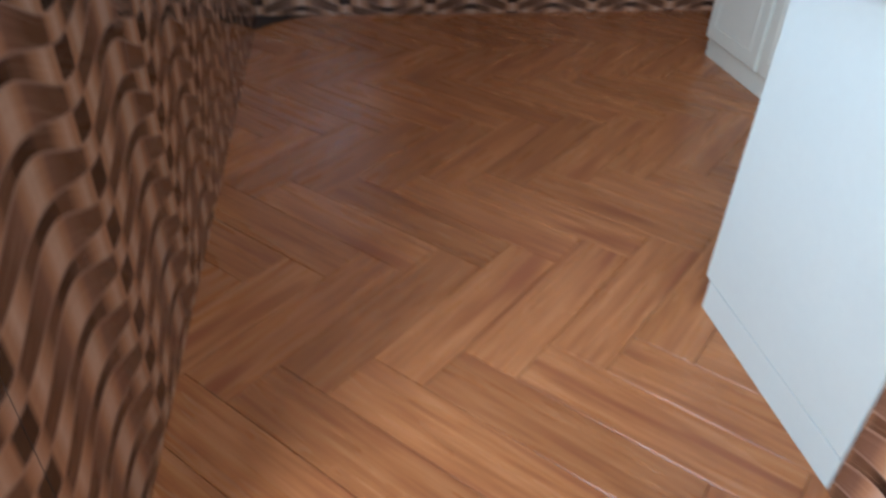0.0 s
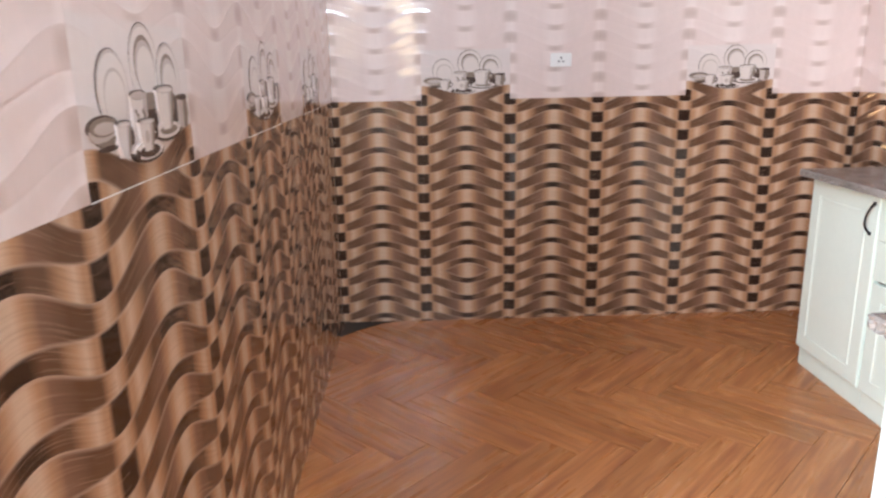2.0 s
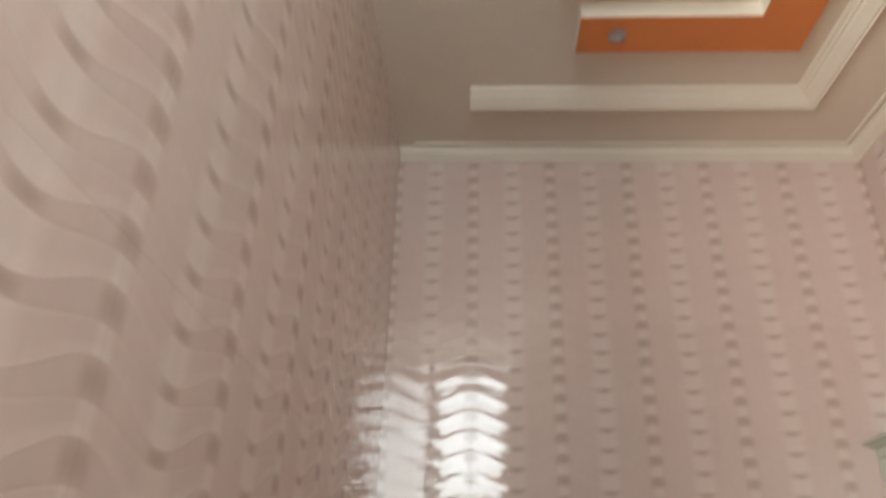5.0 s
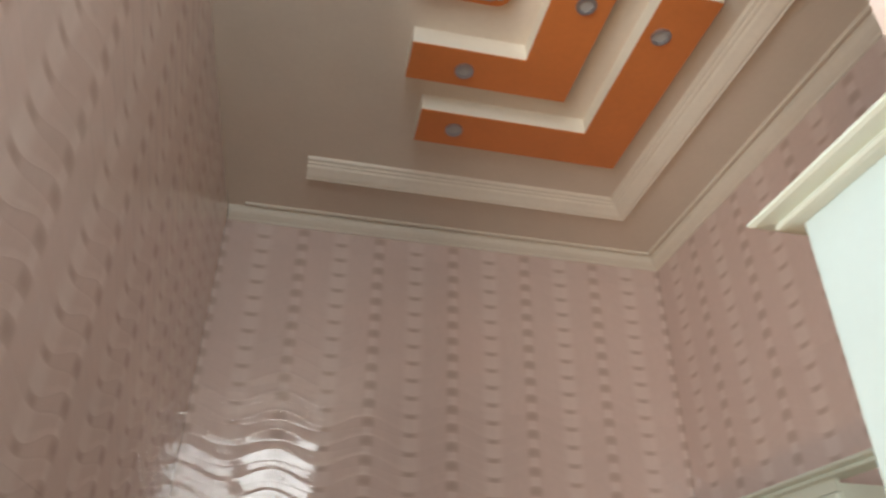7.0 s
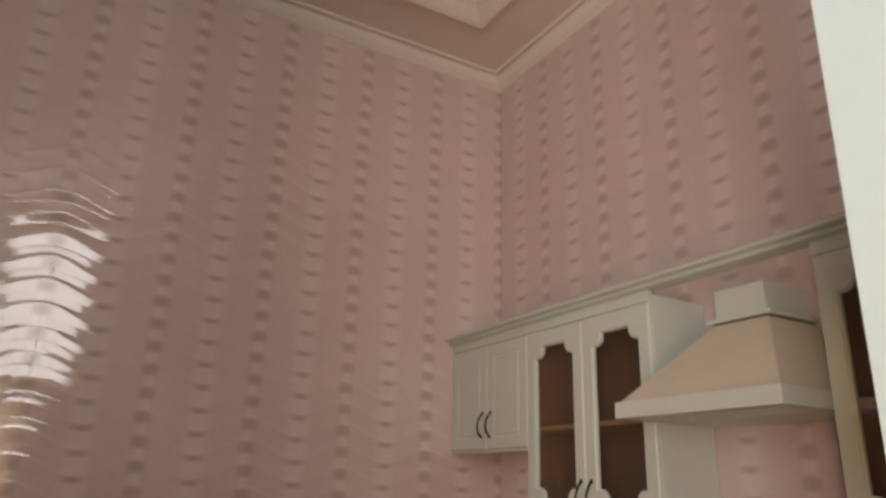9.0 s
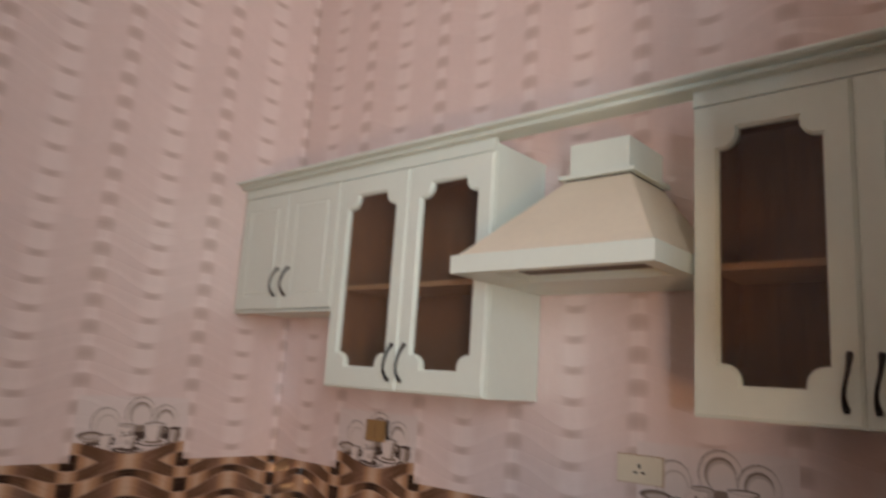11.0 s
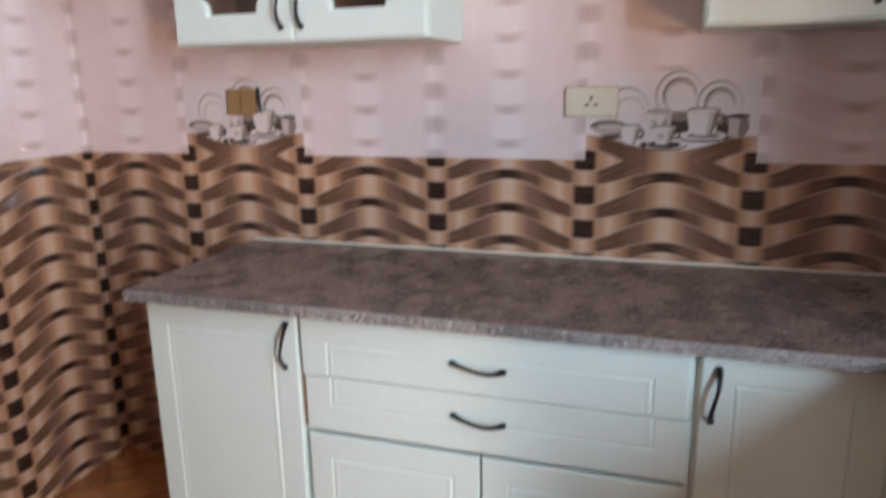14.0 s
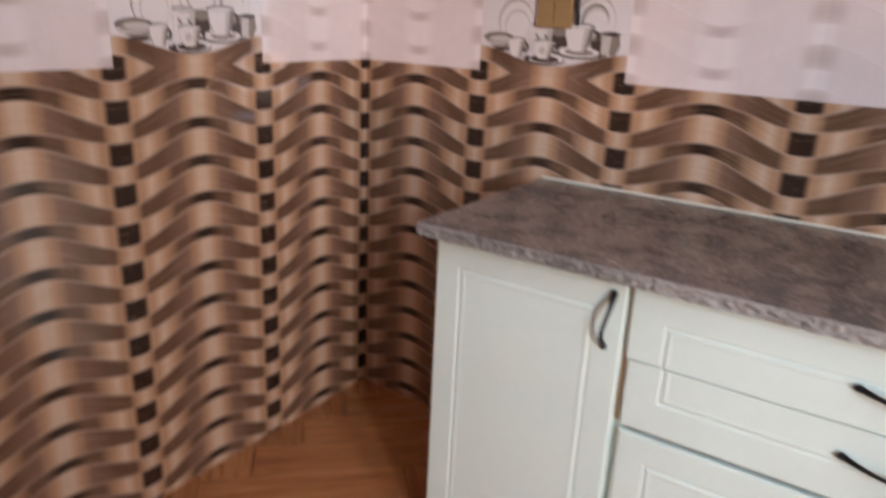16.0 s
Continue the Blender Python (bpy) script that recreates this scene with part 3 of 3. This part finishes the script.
def solid_wall_unit(y, w, z0):
    ob = wall_unit(y, w, z0, "small cream wall cabinet with two panelled doors")
    carcass(ob, w, W - UP_X - 0.004, z0, 2.328)
    block("frieze", (0, -0.018, 2.3), (w, 0.0, 2.3425), M_PAINT, ob)
    half = w / 2
    for x, hx in ((0.002, half - 0.036), (half + 0.001, half + 0.036)):
        d = door_part("door", panel_mesh(half - 0.003, 2.296 - z0, inset=0.058), ob, x, z0 + 0.002)
        handle(d, hx, z0 + 0.115, 0.11)
    block("light_rail", (0, -0.016, z0 - 0.012), (w, 0.02, z0 - 0.001), M_PAINT, ob, 0.003)


def glazed_wall_unit(y, w, z0):
    ob = wall_unit(y, w, z0, "cream wall cabinet with two scalloped glazed doors, empty")
    carcass(ob, w, W - UP_X - 0.004, z0, 2.328)
    block("shelf", (0.022, 0.03, 1.872), (w - 0.022, W - UP_X - 0.014, 1.89), M_GAP, ob, 0.001, "pale brown board shelf")
    block("frieze", (0, -0.018, 2.3), (w, 0.0, 2.3425), M_PAINT, ob)
    half = w / 2
    for x, hx in ((0.002, half - 0.03), (half + 0.001, half + 0.03)):
        d = door_part("door", glass_door_mesh(half - 0.003, 2.296 - z0), ob, x, z0 + 0.002)
        handle(d, hx, z0 + 0.098, 0.118, depth=-0.02)
        pane = block("pane", (x + 0.055, -0.009, z0 + 0.06), (x + half - 0.058, -0.005, 2.296 - 0.065), M_GLASS, d)
        pane.visible_shadow = False
    return ob


solid_wall_unit(-0.004, 0.654, 1.80)
glazed_wall_unit(-0.66, 0.755, 1.508)
glazed_wall_unit(-2.062, 0.738, 1.508)

ob = thing("wall_cabinet", pose(W - 0.004, -2.82, 0, 0, 0, 180), "cream wall cabinet with plain end panel beside the doorway", "kitchen cabinet", "wall cabinets")
block("body", (0.0, 0.0, 1.508), (W - 0.004 - DOOR_X - 0.02, 0.216, 2.3425), M_PAINT, ob)
block("end_panel", (W - 0.004 - DOOR_X - 0.019, -0.018, 1.506), (W - 0.004 - DOOR_X + 0.003, 0.255, 2.3425), M_WHITE, ob, 0.0015, "smooth white end panel")
bm = bmesh.new()
sweep(bm, [(0, 2.3428), (0.020, 2.3428), (0.028, 2.3446), (0.031, 2.3485), (0.029, 2.3523), (0.024, 2.3544), (0.026, 2.3572), (0.04, 2.3586), (0.052, 2.3600), (0.058, 2.3642), (0.058, 2.3698), (0.053, 2.3740), (0.0, 2.3740)], [(UP_X - 0.018, -0.002), (UP_X - 0.018, -2.80), (DOOR_X, -2.80), (DOOR_X, -3.075)])
box_into(bm, UP_X - 0.018, -2.8, 2.3432, UP_X + 0.03, -0.002, 2.3720)
tagged(part("cabinet_cornice", bm, M_PAINT, None), "cream wooden cornice along the wall cabinets", "cornice")
tagged(block("cornice_offcut", (DOOR_X - 0.054, -3.0775, 2.347), (DOOR_X - 0.004, -3.0752, 2.370), M_GAP), "raw sawn board end of the cornice", "board end")

# cooker hood
hood = thing("cooker_hood", pose(UP_X, -1.4205, 0, 0, 0, EAST), "cream cooker hood with sloping canopy and short flue", "cooker hood")
w, front, back = 0.63, -0.211, W - UP_X - 0.003
bm = bmesh.new()
outline_prism(bm, [(0, front), (w, front), (w, back), (0, back)], [[(0.13, front + 0.035), (w - 0.045, front + 0.035), (w - 0.045, front + 0.22), (0.13, front + 0.22)]], 1.862, 1.915)
for v in bm.verts:
    v.co = Vector((v.co.x, v.co.z, v.co.y))
part("rim", bm, M_PAINT, hood)
block("filter", (0.132, front + 0.037, 1.885), (w - 0.047, front + 0.218, 1.895), M_FILTER, hood, 0.0, "dark brown filter plate")
bm = bmesh.new()
lo = [bm.verts.new(p) for p in ((0.012, front + 0.012, 1.916), (w - 0.012, front + 0.012, 1.916), (w - 0.012, back, 1.916), (0.012, back, 1.916))]
hi = [bm.verts.new(p) for p in ((0.222, 0.045, 2.172), (0.436, 0.045, 2.172), (0.436, back, 2.172), (0.222, back, 2.172))]
for j in range(4):
    bm.faces.new((lo[j], lo[(j + 1) % 4], hi[(j + 1) % 4], hi[j]))
bm.faces.new(lo[::-1])
bm.faces.new(hi)
bmesh.ops.bevel(bm, geom=bm.edges[:], offset=0.003, segments=2, affect="EDGES")
part("canopy", bm, M_HOOD, hood, "sloping beige canopy")
block("collar", (0.204, 0.03, 2.1765), (0.454, back, 2.19), M_PAINT, hood, 0.002)
# black filler strip paints the shade between canopy and collar
block("shadow_gap", (0.224, 0.047, 2.1725), (0.434, back, 2.176), M_BLACK, hood, 0.0, "black strip for the shade in the seam below the collar")
block("flue", (0.232, 0.05, 2.191), (0.428, back, 2.29), M_PAINT, hood, 0.002)

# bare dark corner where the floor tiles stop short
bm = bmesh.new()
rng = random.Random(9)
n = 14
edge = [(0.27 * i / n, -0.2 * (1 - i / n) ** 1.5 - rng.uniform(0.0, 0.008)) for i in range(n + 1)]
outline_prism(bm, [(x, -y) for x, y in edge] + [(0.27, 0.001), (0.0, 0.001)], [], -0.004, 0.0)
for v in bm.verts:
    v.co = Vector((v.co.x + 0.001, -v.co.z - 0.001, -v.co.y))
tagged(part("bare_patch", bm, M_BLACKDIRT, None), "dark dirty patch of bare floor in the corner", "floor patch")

# ---- sockets and switches ----


def wall_plate(name, m, w, h, material, label, category, depth=0.012):
    ob = thing(name, m, label, category)
    bm = bmesh.new()
    outline_prism(bm, rounded(0, 0, w, h, 0.006, 3), [], -depth, 0)
    part("plate", bm, material, ob)
    return ob


def pins(ob, cx, cz, s):
    for dx, dz, w, h in ((0, s * 0.8, 0.007, 0.011), (-s, -s * 0.7, 0.011, 0.006), (s, -s * 0.7, 0.011, 0.006)):
        block("pin_hole", (cx + dx - w / 2, -0.0128, cz + dz - h / 2), (cx + dx + w / 2, -0.0118, cz + dz + h / 2), M_BLACK, ob)


ob = wall_plate("wall_socket", pose(1.095, 0, 1.327), 0.104, 0.066, M_WHITEPL, "white plastic wall socket on the pink tiles", "socket")
pins(ob, 0.052, 0.033, 0.011)
ob = wall_plate("wall_socket", pose(W, -1.717, 1.299, 0, 0, EAST), 0.14, 0.077, M_PLASTIC, "ivory wall socket beside the crockery tile", "socket")
bm = bmesh.new()
outline_prism(bm, rounded(0.012, 0.008, 0.128, 0.069, 0.004, 2), [rounded(0.016, 0.012, 0.124, 0.065, 0.004, 2)], -0.0135, -0.0115)
part("frame", bm, M_PLASTIC, ob)
pins(ob, 0.07, 0.038, 0.012)
# brown rim put in as the thin shadow line round the plate
block("backing", (-0.0025, -0.004, -0.0025), (0.1425, -0.0008, 0.0795), M_GAP, ob, 0.0, "thin brown rim for the shadow line round the socket")
ob = wall_plate("light_switch", pose(0, -2.905, 1.481, 0, 0, 90), 0.11, 0.084, M_PLASTIC, "ivory double light switch on pale tiles", "light switch", 0.014)
for i in range(2):
    block("rocker", (0.010 + i * 0.046, -0.0160, 0.012), (0.0545 + i * 0.046, -0.0135, 0.066), M_PLASTIC, ob, 0.002)

ob = thing("socket_box", pose(W, -0.612, 1.305, 0, 0, EAST), "open brass-brown socket box set in the tile", "socket box")
block("cover", (0.0, -0.014, 0.0), (0.105, -0.001, 0.082), M_COPPER, ob, 0.003)
block("seam", (0.051, -0.0145, 0.012), (0.0535, -0.0138, 0.066), M_BLACK, ob)
bm = bmesh.new()
tube(bm, [(0.118, -0.004, 0.01), (0.124, -0.014, 0.03), (0.12, -0.016, 0.055), (0.115, -0.006, 0.085)], [(0.006, 0.005)] * 4)
part("cable", bm, M_BLACK, ob, "black cable stub")

# ---- tiles of the walls ----
tile_cache = {}


def tile_mesh(x0, x1, z0, z1, material):
    key = (round(x0, 3), round(x1, 3), round(z0, 3), round(z1, 3), material.name)
    if key not in tile_cache:
        bm = bmesh.new()
        g, c = 0.00005, 0.0002
        rings = [[bm.verts.new((x, y, z)) for x, z in ((x0 + i, z0 + i), (x1 - i, z0 + i), (x1 - i, z1 - i), (x0 + i, z1 - i))] for i, y in ((g, 0.0079), (g, c), (g + c, 0.0))]
        for a, b in zip(rings, rings[1:]):
            for j in range(4):
                bm.faces.new((a[j], a[(j + 1) % 4], b[(j + 1) % 4], b[j]))
        bm.faces.new(rings[-1])
        bm.faces.new(rings[0][::-1])
        tile_cache[key] = mesh_of("tile", bm, material)
    return tile_cache[key]


def crockery_mesh():
    """The printed plates, cups and bowls of a picture tile, laid on in thin coats."""
    bm = bmesh.new()
    y = [0.0]

    def coat():
        y[0] -= 0.00012
        return y[0]

    def oval(x, z, rx, rz, slot, inner=0.0):
        disc(bm, x, z, rx, rz, coat(), 0.0005, slot, 26, inner)

    def shape(pts, slot):
        outline_prism(bm, pts, [], coat(), 0.0005, slot)

    def cup(x, z, w, h):
        """A tapered cup, shaded on one side, with a dark rim line and a handle."""
        oval(x + w * 0.52, z + h * 0.58, w * 0.17, h * 0.28, 3, 0.55)
        shape([(x - w / 2, z + h), (x + w / 2, z + h), (x + w * 0.44, z + h * 0.45), (x + w * 0.24, z), (x - w * 0.24, z), (x - w * 0.44, z + h * 0.45)], 0)
        shape([(x + w * 0.18, z + h), (x + w / 2, z + h), (x + w * 0.44, z + h * 0.45), (x + w * 0.24, z), (x + w * 0.1, z)], 1)
        shape([(x + w * 0.36, z + h), (x + w / 2, z + h), (x + w * 0.44, z + h * 0.45), (x + w * 0.24, z), (x + w * 0.2, z)], 2)
        oval(x, z + h, w / 2, h * 0.11, 3)
        oval(x + 0.0006, z + h - 0.0012, w * 0.47, h * 0.085, 1)
        oval(x + 0.0015, z + h - 0.002, w * 0.36, h * 0.05, 0)

    for x, z, r, ring in ((0.246, 0.160, 0.062, 0.7), (0.348, 0.140, 0.057, 0.68), (0.113, 0.129, 0.055, 0.0)):
        h = r * 0.96
        oval(x - 0.0012, z + 0.0014, r, h, 3)
        oval(x, z, r, h, 1)
        oval(x + 0.001, z - 0.002, r * 0.95, h * 0.95, 0)
        if ring:
            oval(x - 0.001, z + 0.002, r * ring, h * ring, 2)
            oval(x + 0.001, z - 0.002, r * ring * 0.93, h * ring * 0.93, 1)
            oval(x + 0.003, z - 0.007, r * ring * 0.84, h * ring * 0.84, 0)
        else:
            oval(x + 0.004, z - 0.008, r * 0.72, h * 0.72, 1)
            oval(x + 0.005, z - 0.010, r * 0.66, h * 0.66, 0)
    # shadows between the pieces
    shape([(0.225, 0.07), (0.272, 0.07), (0.276, 0.118), (0.222, 0.116)], 3)
    oval(0.25, 0.112, 0.034, 0.012, 2)
    oval(0.372, 0.085, 0.03, 0.03, 2)
    oval(0.362, 0.075, 0.02, 0.02, 3)
    # bowl, tall mug and jug behind
    oval(0.062, 0.087, 0.05, 0.015, 3)
    shape([(0.013, 0.085), (0.022, 0.074), (0.046, 0.066), (0.09, 0.066), (0.111, 0.084)], 1)
    shape([(0.034, 0.069), (0.052, 0.062), (0.09, 0.062), (0.104, 0.076), (0.07, 0.07)], 2)
    oval(0.075, 0.060, 0.03, 0.004, 3)
    oval(0.063, 0.0875, 0.045, 0.012, 2)
    oval(0.067, 0.0855, 0.036, 0.008, 1)
    shape([(0.168, 0.062), (0.224, 0.062), (0.229, 0.122), (0.163, 0.122)], 0)
    shape([(0.206, 0.062), (0.224, 0.062), (0.229, 0.122), (0.212, 0.122)], 1)
    oval(0.196, 0.122, 0.033, 0.007, 3)
    oval(0.1966, 0.1212, 0.031, 0.0056, 1)
    for dx, dz in ((-0.016, 0.1), (-0.010, 0.094), (0.012, 0.099), (0.017, 0.094)):
        oval(0.196 + dx, dz, 0.004, 0.0038, 2)
    shape([(0.372, 0.065), (0.412, 0.063), (0.424, 0.085), (0.418, 0.112), (0.374, 0.112)], 1)
    shape([(0.396, 0.064), (0.412, 0.063), (0.424, 0.085), (0.418, 0.112), (0.4, 0.112)], 2)
    oval(0.397, 0.112, 0.026, 0.005, 3)
    # cups on saucers in front
    oval(0.308, 0.062, 0.062, 0.013, 3)
    oval(0.308, 0.066, 0.061, 0.012, 0)
    oval(0.312, 0.066, 0.042, 0.007, 2)
    cup(0.308, 0.067, 0.084, 0.060)
    cup(0.122, 0.044, 0.052, 0.044)
    oval(0.21, 0.042, 0.062, 0.014, 3)
    oval(0.21, 0.0455, 0.060, 0.013, 0)
    oval(0.212, 0.0435, 0.044, 0.009, 3)
    cup(0.208, 0.044, 0.066, 0.042)
    oval(0.203, 0.064, 0.010, 0.009, 1)
    shape([(0.15, 0.040), (0.164, 0.037), (0.170, 0.046), (0.156, 0.050)], 3)
    for v in bm.verts:
        v.co.z = 0.02 + (v.co.z - 0.02) * 1.11
    return mesh_of("crockery_print", bm, P_WHITE, P_PALE, P_GREY, P_DARK)


CROCKERY = crockery_mesh()
bm = bmesh.new()
box_into(bm, 0.0, -0.0004, -0.0007, TILE_W, 0.001, 0.0009)
JOINT = mesh_of("joint_line", bm, M_WHITEPL)


def tile_wall(wall, m, joints, length, pictures, turned=()):
    """Tiles from joint to joint; m puts local x along the wall and -y into the room."""
    rows = [(BAND - 2 * TILE_H, 0.0, BAND - TILE_H), (BAND - TILE_H, BAND - TILE_H, BAND)]
    z = BAND
    while z < TOP - 0.01:
        rows.append((z, z, min(z + TILE_H, TOP - 0.001)))
        z += TILE_H
    for col, x in enumerate(joints):
        a, b = max(0.0, -x), min(TILE_W, length - x)
        if b - a < 0.01:
            continue
        for row, (origin, z0, z1) in enumerate(rows):
            material = M_LIGHT if row > 1 else M_BROWN
            if row == 2 and col in pictures:
                material = M_DECO
            if row == 0 and col in turned:
                material = M_BROWN_FLIP
            t = piece("tile", tile_mesh(a, b, z0 - origin, z1 - origin, material), wall, m @ pose(x, 0, origin))
            if row == 2 and col in pictures:
                piece("crockery_print", CROCKERY, t)
                if wall is wall_west:
                    piece("joint_line", JOINT, t)


tile_wall(wall_north, pose(0, 0, 0), [TILE_W * i for i in range(6)], W, (1, 4), (1,))
tile_wall(wall_east, pose(W, 0, 0, 0, 0, EAST), [-0.015 + TILE_W * i for i in range(7)], -S_FACE, (1, 4))
tile_wall(wall_west, pose(0, -3.30, 0, 0, 0, 90), [-0.298 + TILE_W * i for i in range(9)], 3.30, (2, 4, 6))
tile_wall(wall_south, pose(DOOR_X, S_FACE, 0, 0, 0, EAST), [-0.12], 0.2, ())

# an open joint between two brown tiles by the doorway
bm = bmesh.new()
box_into(bm, 0.0, -3.1517, 0.0, 0.0005, -3.1503, BAND - 0.02)
part("open_joint", bm, M_BLACKDIRT, wall_west, "thin dark open joint")

# ---- herringbone floor ----
PW, PL, N = 0.15, 0.60, 4
ax, ay = Vector((1, -1)).normalized(), Vector((1, 1)).normalized()
origin = Vector((0.114, -2.676))


def plank_mesh():
    bm = bmesh.new()
    g, c = 0.0008, 0.001
    rings = [[bm.verts.new((x, y, z)) for x, y in ((i, i), (PL - i, i), (PL - i, PW - i), (i, PW - i))] for i, z in ((g, -0.012), (g, -c), (g + c, 0.0))]
    for a, b in zip(rings, rings[1:]):
        for j in range(4):
            bm.faces.new((a[j], a[(j + 1) % 4], b[(j + 1) % 4], b[j]))
    bm.faces.new(rings[-1])
    return bm


WHOLE = mesh_of("plank", plank_mesh(), M_FLOOR)
LIMITS = (0.0, W, -4.2, 0.0)


def lay(m):
    corners = [m @ Vector(p) for p in ((0, 0, 0), (PL, 0, 0), (PL, PW, 0), (0, PW, 0))]
    x0, x1, y0, y1 = LIMITS
    if max(p.x for p in corners) < x0 + 0.01 or min(p.x for p in corners) > x1 - 0.01 or max(p.y for p in corners) < y0 + 0.01 or min(p.y for p in corners) > y1 - 0.01:
        return
    cuts = [((x0, 0, 0), (-1, 0, 0)), ((x1, 0, 0), (1, 0, 0)), ((0, y0, 0), (0, -1, 0)), ((0, y1, 0), (0, 1, 0))]
    crossing = [(Vector(p), Vector(n)) for p, n in cuts if max((c - Vector(p)).dot(Vector(n)) for c in corners) > 0]
    me = WHOLE
    if crossing:
        bm = plank_mesh()
        inv = m.inverted()
        for p, n in crossing:
            bmesh.ops.bisect_plane(bm, geom=bm.verts[:] + bm.edges[:] + bm.faces[:], plane_co=inv @ p, plane_no=inv.to_3x3() @ n, clear_outer=True)
        if not bm.faces:
            bm.free()
            return
        me = mesh_of("plank", bm, M_FLOOR)
    piece("plank", me, floor, m)


for q in range(-60, 60):
    for p0 in range(-60, 60):
        if (p0 - q) % (2 * N) == 0:
            at = origin + (ax * p0 + ay * q) * PW
            if -1 < at.x < 3.5 and -5.4 < at.y < 1:
                lay(pose(at.x, at.y, 0, 0, 0, -45))
        if (q - p0) % (2 * N) == 1:
            at = origin + (ax * (p0 + 1) + ay * q) * PW
            if -1 < at.x < 3.5 and -5.4 < at.y < 1:
                lay(pose(at.x, at.y, 0, 0, 0, 45))
